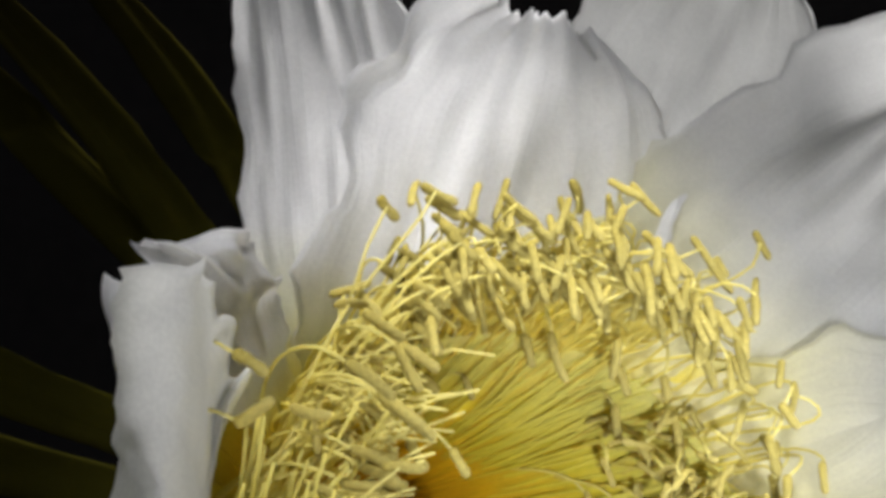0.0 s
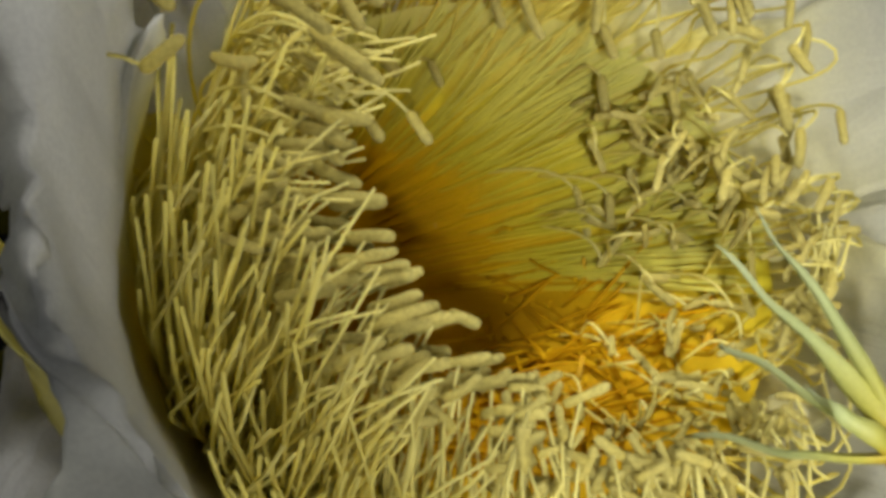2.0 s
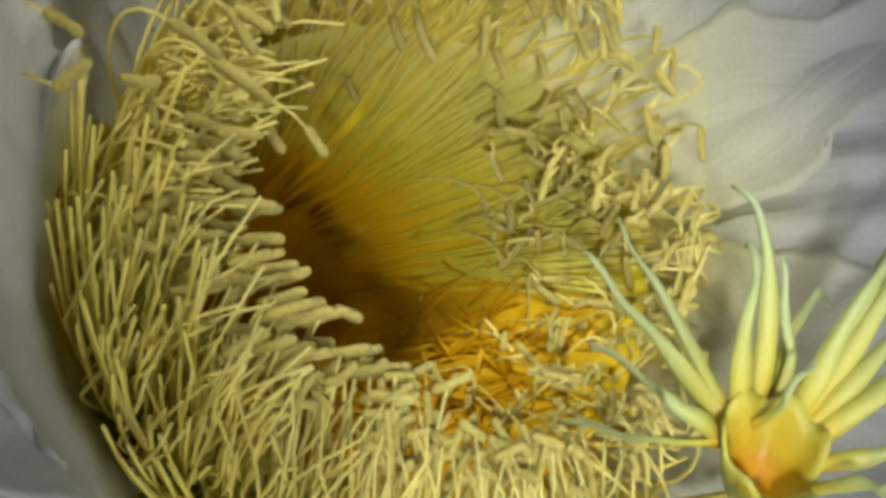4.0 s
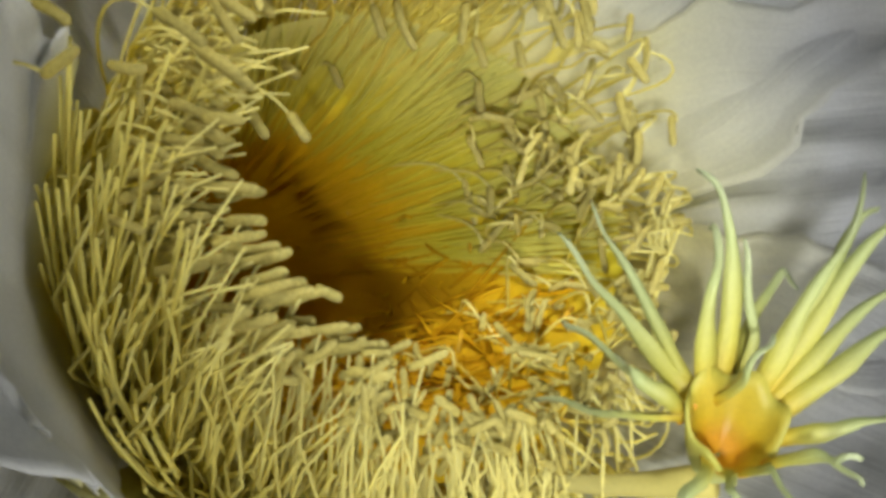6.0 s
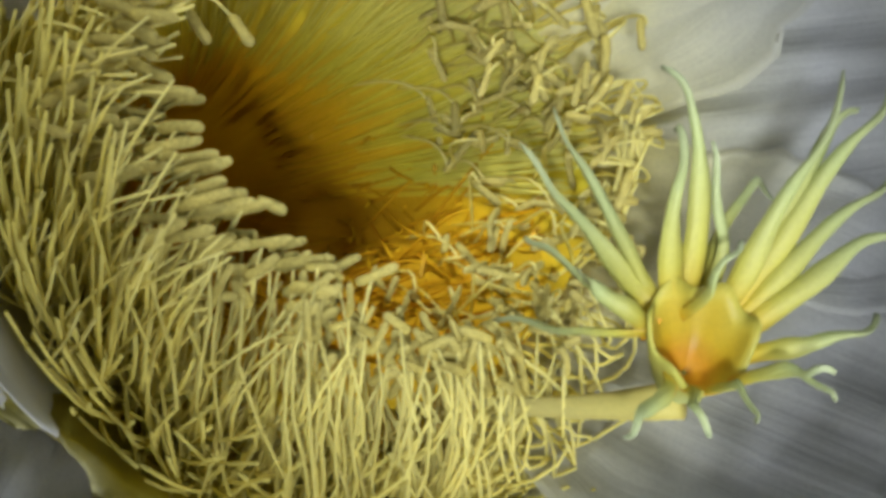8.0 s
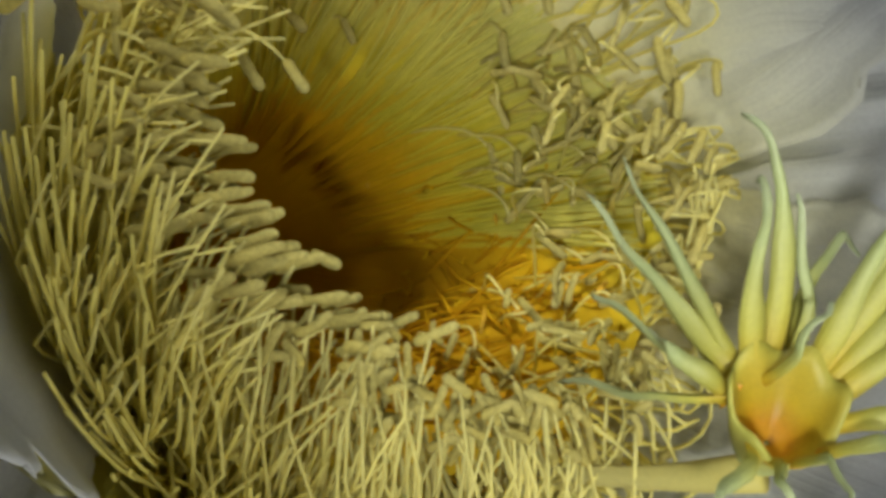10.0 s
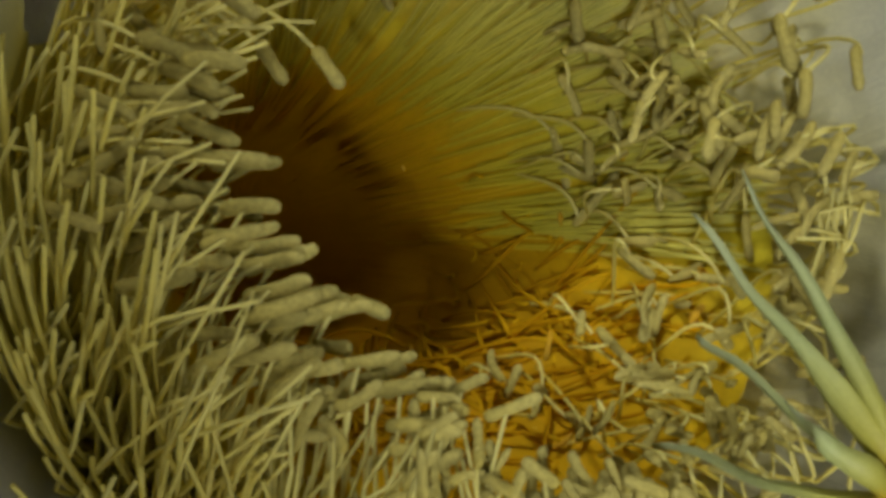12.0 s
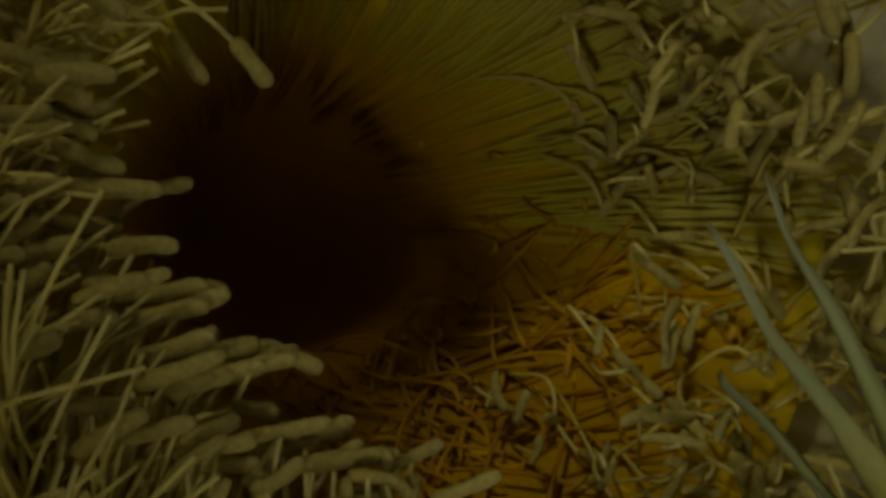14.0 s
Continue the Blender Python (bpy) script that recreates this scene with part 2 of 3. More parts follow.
def tepal(name, material, base, mid, tip, width, cup=1.2, ruffle=0.002, point=0.0, thick=0.0006, seed=0, label="", nu=41, nv=44,
          pleat=0.0006, waist=0.5, turn=0.0, full=0.6, roll=0.0, via=None, notch=1.0, crumple=1.0, flare=1.2):
    """One petal along a curve through (degrees round the axis, radius, height): base, mid, tip. turn: twist at the tip; roll: how far its sides curl back; flare: how far it flattens towards the tip."""
    rnd = random.Random(seed * 7 + 3)
    ph = [rnd.uniform(0, 6.28) for _ in range(8)]
    centre = []
    for i in range(nv):
        s = i / (nv - 1)
        if via:
            f = s * (len(via) - 1)
            n0 = min(int(f), len(via) - 2)
            f -= n0
            c = [via[max(n0 - 1, 0)], via[n0], via[n0 + 1], via[min(n0 + 2, len(via) - 1)]]
            k = [0.5 * (2 * c[1][q] + (c[2][q] - c[0][q]) * f + (2 * c[0][q] - 5 * c[1][q] + 4 * c[2][q] - c[3][q]) * f * f
                        + (3 * c[1][q] - c[0][q] - 3 * c[2][q] + c[3][q]) * f ** 3) for q in range(3)]
            centre.append((k[0], cup_at(*k), k[1]))
            continue
        k = [base[q] * (1 - s) ** 2 + (2 * mid[q] - (base[q] + tip[q]) / 2) * 2 * s * (1 - s) + tip[q] * s * s for q in range(3)]
        centre.append((k[0], cup_at(*k), k[1]))
    front, back = [], []
    for i in range(nv):
        s = i / (nv - 1)
        deg, here, r = centre[i]
        along = (centre[min(i + 1, nv - 1)][1] - centre[max(i - 1, 0)][1]).normalized()
        side = polar(deg + 90, 1, 0)
        side = (side - along * side.dot(along)).normalized()
        out = side.cross(along)
        if out.dot(polar(deg, 1, -0.3)) < 0:
            out = -out
        a = radians(turn) * s * s
        side, out = side * math.cos(a) + out * math.sin(a), out * math.cos(a) - side * math.sin(a)
        grow = (waist + (1 - waist) * math.sin(min(1, s / full) * math.pi / 2)) * width / 2
        if s > full:
            q = 0.95 * (s - full) / (1 - full)
            grow *= max(0.0, 1 - q ** 3) ** (0.5 + point)
        grow = max(grow, 0.0008)
        bend = max(0.012, (r + 0.004) * cup * (1 + flare * s * s))
        frow, brow = [], []
        for j in range(nu):
            t = 2 * j / (nu - 1) - 1
            half = 1 if t > 0 else 0
            jag = 1 + notch * (0.03 * math.sin(21 * s + ph[0] + 3 * half) + 0.12 * noise.noise((s * 12, 5 * half, seed + 0.5)) + 0.05 * noise.noise((s * 33, 5 * half, seed + 0.5))) * abs(t) ** 3
            x = grow * t * jag
            ang = x / bend
            inward = bend * (1 - math.cos(ang)) - roll * abs(t) ** 4 * s * s
            edge = ruffle * abs(t) ** 3 * (0.2 + s) * (math.sin(11 * s + ph[1] + 2 * t) + 0.7 * math.sin(27 * s + ph[2] + 1.5 * half))
            wave = pleat * s * s * (math.sin(8 * t + ph[3] + 2 * s) + 0.7 * math.sin(19 * t + ph[4] - s))
            wave += 0.005 * s * noise.noise((t * 1.5, s * 2.4, seed * 3.1)) + 0.0016 * crumple * s * noise.noise((t * 6, s * 5, seed * 2.3)) + 0.0005 * crumple * s * noise.noise((t * 19, s * 7, seed * 4.3))
            reach = 0.007 * notch * max(0, s - 0.6) / 0.4 * (1.2 * noise.noise((t * 3, 2.2, seed * 1.7)) + 0.7 * noise.noise((t * 9, 7.2, seed * 1.7)) + 0.35 * noise.noise((t * 21, 7.2, seed * 1.7)))
            p = here + side * (bend * math.sin(ang)) - out * inward + out * (edge + wave) + along * reach
            th = thick * (1.6 - s) * (1 - 0.7 * abs(t) ** 4)
            frow.append((p - out * th / 2, ((t + 1) / 2, s)))
            brow.append((p + out * th / 2, ((t + 1) / 2, s)))
        front.append(frow)
        back.append(brow)
    sh = Shell()
    n = nu * nv
    sh.grid(front)
    sh.grid([row[::-1] for row in back])
    F = lambda i, j: i * nu + j
    B = lambda i, j: n + i * nu + (nu - 1 - j)
    for i in range(nv - 1):
        sh.f.append((F(i + 1, 0), B(i + 1, 0), B(i, 0), F(i, 0)))
        sh.f.append((F(i, nu - 1), B(i, nu - 1), B(i + 1, nu - 1), F(i + 1, nu - 1)))
    for j in range(nu - 1):
        sh.f.append((F(0, j), B(0, j), B(0, j + 1), F(0, j + 1)))
        sh.f.append((F(nv - 1, j + 1), B(nv - 1, j + 1), B(nv - 1, j), F(nv - 1, j)))
    return part(name, sh, material, flower, label)


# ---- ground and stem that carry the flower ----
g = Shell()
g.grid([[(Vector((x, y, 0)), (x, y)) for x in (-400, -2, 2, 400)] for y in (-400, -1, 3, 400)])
ground = new("ground", g.mesh("ground", NEAR_BLACK))
tagged(ground, "bare garden soil, near-black for the night", "ground", kind="structure")
# added backdrop that stands in for the dark behind the flower
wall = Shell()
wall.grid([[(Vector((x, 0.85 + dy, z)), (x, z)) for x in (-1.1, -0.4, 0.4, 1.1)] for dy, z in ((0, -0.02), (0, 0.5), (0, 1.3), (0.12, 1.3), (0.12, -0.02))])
tagged(new("backdrop", wall.mesh("backdrop", NEAR_BLACK, smooth=False)), "added backdrop, near-black in place of the night's darkness", "wall", kind="structure")

stem = Shell()
base = THROAT - AXIS * 0.10
stem_pts = bezier(Vector((base.x - 0.10, base.y + 0.12, -0.01)), Vector((base.x - 0.12, base.y + 0.14, 0.15)), base + Vector((-0.09, 0.12, -0.06)), base + Vector((-0.01, 0.02, -0.005)), 24)
stem.tube(stem_pts, [0.03] * 24, 9)
cactus = new("cactus_plant", stem.mesh("cactus_plant", GREEN))
tagged(cactus, "dark green fleshy cactus stem that bears the flower", "cactus")

# ---- throat: radius, height, place along the wall ----
THROAT_WALL = [(0.00002, -0.052, 0), (0.010, -0.050, 0.06), (0.0145, -0.042, 0.15), (0.0175, -0.032, 0.28), (0.0205, -0.018, 0.42), (0.024, -0.005, 0.55),
               (0.0285, 0.006, 0.66), (0.034, 0.018, 0.78), (0.0395, 0.03, 0.9), (0.043, 0.04, 1.0)]


def wall_place(z):
    return float(np.interp(z, [q[1] for q in THROAT_WALL], [q[2] for q in THROAT_WALL]))


def wall_radius(z):
    return float(np.interp(z, [q[1] for q in THROAT_WALL], [q[0] for q in THROAT_WALL]))


th = Shell()
# low side takes the deeper orange: light through the wall, painted in
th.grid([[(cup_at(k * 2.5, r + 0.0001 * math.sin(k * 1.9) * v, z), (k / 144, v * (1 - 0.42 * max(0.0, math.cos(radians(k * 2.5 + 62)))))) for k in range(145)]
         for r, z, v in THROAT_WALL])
part("throat", th, TUBE, flower, "orange-yellow flower throat, bounced light in its colour")
ft = Shell()
ft.grid([[(cup_at(k * 360 / 48, r, z), (k / 48, v)) for k in range(49)]
         for r, z, v in ((0.029, 0.004, 1.0), (0.026, -0.02, 0.6), (0.021, -0.06, 0.4), (0.017, -0.10, 0.2), (0.004, -0.115, 0.0))])
part("flower_tube", ft, SKIN, flower, "green fleshy flower tube")

# ---- petals: inner ring first, each (degrees, radius, height) at base, middle and tip, then width ----
INNER = [
    ((-128, 0.030, 0.0), (-130, 0.0535, 0.026), (-133, 0.0625, 0.053), 0.112),
    ((186, 0.031, 0.0), (186, 0.062, 0.05), (187, 0.0712, 0.087), 0.076),
    ((92, 0.030, 0.0), (90, 0.062, 0.040), (84, 0.115, 0.052), 0.071),
    ((42, 0.029, 0.0), (42, 0.064, 0.042), (44, 0.142, 0.056), 0.078),
    ((4, 0.030, 0.0), (4, 0.062, 0.040), (4, 0.130, 0.064), 0.075),
    ((-34, 0.030, 0.0), (-34, 0.060, 0.040), (-34, 0.125, 0.064), 0.072),
    ((-72, 0.032, -0.002), (-72, 0.064, 0.028), (-72, 0.115, 0.060), 0.070),
    ((-108, 0.033, -0.003), (-108, 0.068, 0.026), (-108, 0.105, 0.056), 0.065),
]
OUTER = [
    ((-146, 0.034, -0.004), (-143, 0.062, 0.034), (-138, 0.082, 0.054), 0.058),
    ((148, 0.034, -0.004), (148, 0.062, 0.040), (146, 0.084, 0.062), 0.040),
    ((122, 0.034, -0.004), (108, 0.084, 0.034), (101, 0.170, 0.024), 0.040),
    ((64, 0.034, -0.004), (64, 0.076, 0.034), (64, 0.165, 0.042), 0.060),
    ((22, 0.034, -0.004), (22, 0.074, 0.034), (22, 0.145, 0.040), 0.066),
    ((-16, 0.034, -0.004), (-16, 0.074, 0.034), (-16, 0.145, 0.046), 0.066),
    ((-54, 0.034, -0.004), (-54, 0.072, 0.032), (-54, 0.140, 0.046), 0.064),
    ((-90, 0.034, -0.004), (-90, 0.070, 0.030), (-90, 0.130, 0.044), 0.062),
    ((-126, 0.034, -0.004), (-126, 0.066, 0.030), (-126, 0.115, 0.050), 0.060),
]
for i, (p0, p1, p2, wide) in enumerate(INNER):
    if i == 1:
        # wide petal whose rim folds outwards
        tepal("petal", LIP_PETAL, p0, p1, p2, wide, seed=i, cup=0.9, flare=0.5, pleat=0.0005, full=0.62, ruffle=0.0012, notch=1.0, waist=0.7, nv=60,
              via=[p0, (186, 0.049, 0.022), (186, 0.0595, 0.055), (186, 0.065, 0.078), (186, 0.0675, 0.091), (186, 0.0695, 0.0925), p2])
        continue
    tepal("petal", CUP_PETAL if i == 0 else WHITE_PETAL if i == 2 else SHADED_PETAL, p0, p1, p2, wide, seed=i, pleat=0.0012, full=0.4 if i == 2 else 0.6, waist=0.6 if i < 1 else 0.8 if i == 2 else 0.5, crumple=2.4 if i else 0.6, roll=-0.012 if i in (3, 4) else 0.0)
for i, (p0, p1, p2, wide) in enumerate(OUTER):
    tepal("petal", WHITE_PETAL if i in (0, 1, 2) else SHADED_PETAL, p0, p1, p2, wide, seed=i + 20, pleat=0.0010, crumple=2.2)
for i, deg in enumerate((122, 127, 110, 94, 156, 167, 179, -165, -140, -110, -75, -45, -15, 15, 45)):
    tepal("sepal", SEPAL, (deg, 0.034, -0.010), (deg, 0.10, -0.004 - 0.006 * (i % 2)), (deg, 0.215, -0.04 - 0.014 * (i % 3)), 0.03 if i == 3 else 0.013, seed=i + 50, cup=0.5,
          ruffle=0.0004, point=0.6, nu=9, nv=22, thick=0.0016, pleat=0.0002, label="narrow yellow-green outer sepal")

# ---- stamens ----
rng = random.Random(11)
DOWN = (to_local.to_3x3() @ Vector((0.1, 0, -1))).normalized()
# round the mouth: degrees, how far the anthers' inner edge lies from the axis, how high they stand
MOUTH = ((-180, 0.026, 0.060), (-165, 0.0235, 0.058), (-145, 0.0195, 0.056), (-116, 0.021, 0.056), (-108, 0.026, 0.056), (-75, 0.029, 0.054), (-60, 0.033, 0.053), (-20, 0.030, 0.054),
         (20, 0.031, 0.058), (45, 0.036, 0.066), (68, 0.037, 0.070), (88, 0.040, 0.070), (105, 0.043, 0.070), (125, 0.041, 0.068), (150, 0.033, 0.064), (180, 0.026, 0.060))


def mouth_at(deg):
    d = (deg + 180) % 360 - 180
    return [float(np.interp(d, [m[0] for m in MOUTH], [m[k] for m in MOUTH])) for k in (1, 2)]


def jitter(amount):
    return Vector((rng.gauss(0, amount), rng.gauss(0, amount), rng.gauss(0, amount)))


def hang_of(deg):
    """How far round the cup a filament's foot lies from its tip: those on the closed side droop towards the flower's lower side."""
    d = deg % 360
    return 0.45 * (255 - d) if 120 < d < 335 else 0.0


def stamen_path(deg, ring, height, sag, wide):
    """From the throat wall out along the cup, arching in again at the tip."""
    far = wide < 0.45
    hang = 0.0 if far else hang_of(deg)
    z0 = rng.uniform(0.016, 0.036) if far else rng.uniform(-0.020, 0.006)
    a = cup_at(deg + hang, wall_radius(z0) + 0.0004, z0)
    wide = wide * rng.uniform(0.2, 1.5)
    twist = rng.uniform(-18, 18) * min(1.0, wide)
    b = cup_at(deg + hang + twist * 0.1 + rng.uniform(-10, 10), 0.046 + rng.uniform(-0.007, 0.004) + 0.010 * wide, 0.016 + 0.014 * wide) + DOWN * sag * rng.uniform(0.6, 1.2)
    if far:
        b = cup_at(deg + rng.uniform(-8, 8), 0.045 + rng.uniform(-0.004, 0.004), 0.040)
    d = polar(deg + twist + rng.uniform(-8, 8), ring, height)
    c = polar(deg + hang * 0.35 + twist * 0.6 + rng.uniform(-10, 10), min(0.0535, ring + rng.uniform(0.010, 0.022) * (1 + 0.9 * wide)), height + rng.uniform(-0.010, 0.008)) + DOWN * sag * rng.uniform(0.2, 1.6)
    f1 = rng.uniform(0.5, 1.5)
    f0, amp = rng.uniform(0, 6), rng.uniform(0.0004, 0.0018) * (1 + wide)
    sway = polar(deg + 90, 1, 0)
    return [p + sway * (amp * math.sin(f0 + f1 * k) * min(1, k / 5)) for k, p in enumerate(bezier(a, b, c, d, 14))]


def anther_shell(p, d, length, rad):
    """A sausage of pollen with a shallow seam, slightly bent."""
    sh = Shell()
    prof = [(0, 0.35), (0.04, 0.75), (0.14, 0.98), (0.35, rng.uniform(0.9, 1.06)), (0.6, rng.uniform(0.86, 1.0)), (0.84, 1.0), (0.96, 0.74), (1.0, 0.35)]
    side = (d.orthogonal().normalized() + jitter(0.5)).cross(d).normalized()
    bend = rng.uniform(-0.12, 0.12)
    pts = [p + d * (length * s) + side * (bend * length * (s * (1 - s) * 4)) for s, _ in prof]
    sh.tube(pts, [rad * k * rng.uniform(0.9, 1.1) for _, k in prof], 8, flat=0.62)
    return sh


def add_shell(into, other):
    k = len(into.v)
    into.v += other.v
    into.uv += other.uv
    into.f += [tuple(q + k for q in f) for f in other.f]


rest, rest_anthers, wall_rest, floor_anthers = Shell(), Shell(), Shell(), Shell()
STAMENS = []


def stamen(path, radii, anther, filament=FILAMENT, pollen=ANTHER, v0=0.0):
    """The first three hundred are parts of their own; the rest lie in one mass."""
    if len(STAMENS) < 300:
        sh = Shell()
        sh.tube(path, radii, 6, v0=v0)
        STAMENS.append(part("stamen", sh, filament, flower))
        part("anther", anther, pollen, STAMENS[-1])
    else:
        (rest if filament is FILAMENT else wall_rest).tube(path, radii, 5, v0=v0)
        add_shell(rest_anthers if pollen is ANTHER else floor_anthers, anther)


# stamens that stand apart: both ends of the anther, millimetres in the flower's frame
LOOSE_LEFT = [(-42, 24, 80, -35, 19, 79), (-37, 21, 77, -30, 16, 76), (-36, 21, 75, -28, 15, 74), (-34, 28, 78, -30, 22, 75), (-40, 15, 70, -34, 12, 70), (-38, 14, 66, -32, 11, 67),
              (-41, 11, 67, -35, 10, 68), (-49, 4, 65, -41, 6, 68), (-39, 6, 62, -27, 4, 64), (-36, 9, 64, -30, 6, 64), (-47, -2, 60, -40, -2, 62), (-36, -1, 59, -29, -4, 59),
              (-40, -5, 57, -33, -6, 58), (-29, -16, 53, -21, -18, 54), (-19, -9, 57, -15, -11, 57), (-18, -19, 57, -9, -19, 59)]
LOOSE_TOP = [(-23, -13, 55, -19, -14, 56), (-15, -27, 56, -9, -26, 59), (-27, 23, 54, -24, 18, 53), (-21, 20, 58, -18, 16, 56), (-18, 44, 33, -15, 41, 32), (-8, 47, 27, -6, 43, 25),
             (-2, 41, 59, 1, 33, 56), (-5, 43, 54, -3, 38, 51), (-58, 25, 80, -53, 22, 79), (-57, 16, 75, -52, 19, 78), (1, 39, -13, 1, 35, -16), (11, 32, -13, 8, 29, -16),
             (-16, 52, 44, -13, 49, 43), (-26, 48, 56, -22, 44, 55), (-16, 50, 60, -14, 45, 58), (-8, 42, 62, -5, 46, 65)]
LOOSE_RIGHT = [(16, 36, 41, 17, 30, 38), (13, 39, 51, 15, 34, 49), (19, 35, 56, 20, 31, 54), (21, 36, 67, 24, 29, 64), (25, 30, 65, 31, 28, 65), (33, 25, 68, 36, 21, 67), (32, 21, 64, 34, 15, 61),
               (35, 15, 62, 35, 10, 59), (38, 1, 55, 44, 1, 57), (40, 3, 56, 42, 5, 58), (30, 6, 53, 34, 5, 53), (26, 16, 49, 31, 20, 53), (18, 28, 17, 21, 17, 12), (21, 23, 24, 21, 18, 22),
               (22, 19, 30, 32, 22, 35), (19, 12, 18, 25, 18, 23)]
LOOSE_DEEP = [(28, 13, 29, 33, 10, 29), (31, 9, 40, 34, 14, 43), (21, 30, 38, 24, 26, 36), (25, 33, 45, 27, 23, 40), (27, 33, 48, 30, 29, 46), (28, -26, 35, 30, -19, 39), (30, -27, 38, 32, -22, 41), (27, -38, 52, 29, -37, 53),
              (35, 24, 57, 38, 18, 55), (37, 18, 54, 38, 13, 52), (23, 7, 25, 34, 7, 28), (28, 0, 28, 35, 3, 32), (33, -3, 34, 38, -9, 32), (19, -7, 20, 24, -5, 22)]
for ends in LOOSE_LEFT + LOOSE_TOP + LOOSE_RIGHT + LOOSE_DEEP:
    e0, e1 = Vector(ends[:3]) * 0.001, Vector(ends[3:]) * 0.001
    mid = e0.lerp(e1, 0.12)
    deg, r = math.degrees(math.atan2(mid.y, mid.x)), math.hypot(mid.x, mid.y)
    low_down = mid.z < 0.0
    if low_down:
        a = mid + DOWN * 0.014 + Vector((0, 0, -0.006))
        b = mid + DOWN * 0.010 + Vector((0.001, 0, -0.002))
        c = mid + DOWN * 0.004
    elif mid.z < 0.05:
        lead = math.degrees(math.atan2(mid.y - 0.006, mid.x + 0.004))
        z0 = max(mid.z - 0.014, -0.03)
        a = cup_at(lead, wall_radius(z0) + 0.0004, z0)
        b = a.lerp(mid, 0.4) + Vector((0, 0, 0.003)) + jitter(0.001)
        c = a.lerp(mid, 0.8) - DOWN * 0.004 + jitter(0.001)
    else:
        low = 0.032 if abs(deg) < 120 else 0.004
        a = cup_at(deg, wall_radius(low) + 0.0004, low)
        b = cup_at(deg, max(r + 0.010, 0.046), max(mid.z * 0.5, low + 0.008))
        c = mid + polar(deg, 0.012, 0.002) - DOWN * 0.003
    rad = 0.00055 if low_down else 0.00095 if abs(deg) > 110 else 0.00085
    stamen(bezier(a, b, c, mid, 14), [(0.0002 if low_down else 0.00034) - 0.00008 * k / 13 for k in range(14)], anther_shell(e0, (e1 - e0).normalized(), (e1 - e0).length, rad),
           WALL_FILAMENT if low_down else FILAMENT, BOUNCE_ANTHER if low_down else ANTHER, 0.35)

# the ring round the mouth: degrees from and to, how many
for lo, hi, many in ((128, 168, 22), (168, 245, 58), (-118, -50, 95), (56, 128, 150), (-50, 52, 26)):
    for i in range(many):
        deg = rng.uniform(lo, hi)
        near_side = 0.5 - 0.5 * math.cos(radians(deg - 20))          # 0 on the open side, 1 on the closed side
        top_side = max(0.0, math.cos(radians(deg - 88)))
        low_side = max(0.0, math.cos(radians(deg + 80))) ** 2
        inner, height = mouth_at(deg)
        spread = rng.triangular(0, 0.010 + 0.015 * near_side * (1 - low_side) + 0.008 * top_side, 0.004)
        ring = inner + spread
        height += spread * 0.25 + rng.gauss(0, 0.0035)
        path = stamen_path(deg, ring, height, 0.020 * max(0.0, math.cos(radians(deg + 115))), near_side)
        d = (path[-1] - path[-2]).normalized() + jitter(0.24 + 0.3 * low_side) + DOWN * (0.5 * (1 - near_side) + 1.5 * top_side)
        if 150 < deg < 250:
            d += Vector((1.3, -0.5, 0.2))
        d.normalize()
        length, rad = rng.uniform(0.0048, 0.0070) + 0.0014 * near_side * (1 - low_side) - 0.0014 * low_side, rng.uniform(0.00062, 0.00082) + 0.00016 * near_side * (1 - low_side)
        stamen(path, [0.00036 - 0.00012 * k / 13 for k in range(14)], anther_shell(path[-1] - d * length * 0.4, d, length, rad), v0=0.35 * (1 - near_side))

# bare-looking long filaments whose anthers lie hidden in the ring
for i in range(210):
    deg = rng.uniform(150, 305)
    near_side = 0.5 - 0.5 * math.cos(radians(deg - 20))
    inner, height = mouth_at(deg)
    rest.tube(stamen_path(deg, inner + rng.uniform(0.004, 0.018), height - rng.uniform(0.003, 0.011), 0.022 * max(0.0, math.cos(radians(deg + 115))), near_side), [0.00040 - 0.00013 * k / 13 for k in range(14)], 5)

for i in range(330):
    # a lower layer, close to the cup's wall
    deg, lift = rng.uniform(155, 300), rng.uniform(-0.0015, 0.007)
    up = 0.030 * max(0.0, math.cos(radians(deg - 170)))
    hang = hang_of(deg)
    path = bezier(cup_at(deg + hang, 0.030, 0.004), cup_at(deg + hang + rng.uniform(-14, 14), 0.050 - lift, 0.018), polar(deg + hang * 0.5 + rng.uniform(-14, 14), 0.0565 - lift, 0.030 + up * 0.6 + rng.uniform(-0.008, 0.008)),
                  polar(deg + rng.uniform(-14, 14), 0.055 - lift * 2.4, 0.040 + up + rng.uniform(-0.010, 0.008)), 12)
    rest.tube(path, [0.00038 - 0.0001 * k / 11 for k in range(12)], 5, v0=0.15, v1=0.75)
for i in range(80):
    deg = rng.uniform(88, 150)
    inner, height = mouth_at(deg)
    z0 = rng.uniform(0.010, 0.036)
    rest.tube(bezier(cup_at(deg, wall_radius(z0) + 0.0004, z0), cup_at(deg + rng.uniform(-6, 6), 0.052, 0.044), polar(deg + rng.uniform(-8, 8), 0.060 + rng.uniform(-0.005, 0.002), height + rng.uniform(-0.004, 0.006)),
                     polar(deg + rng.uniform(-10, 10), inner + rng.uniform(0.0, 0.012), height + rng.uniform(-0.008, 0.004)), 14), [0.00036 - 0.0001 * k / 13 for k in range(14)], 5, v0=0.3)

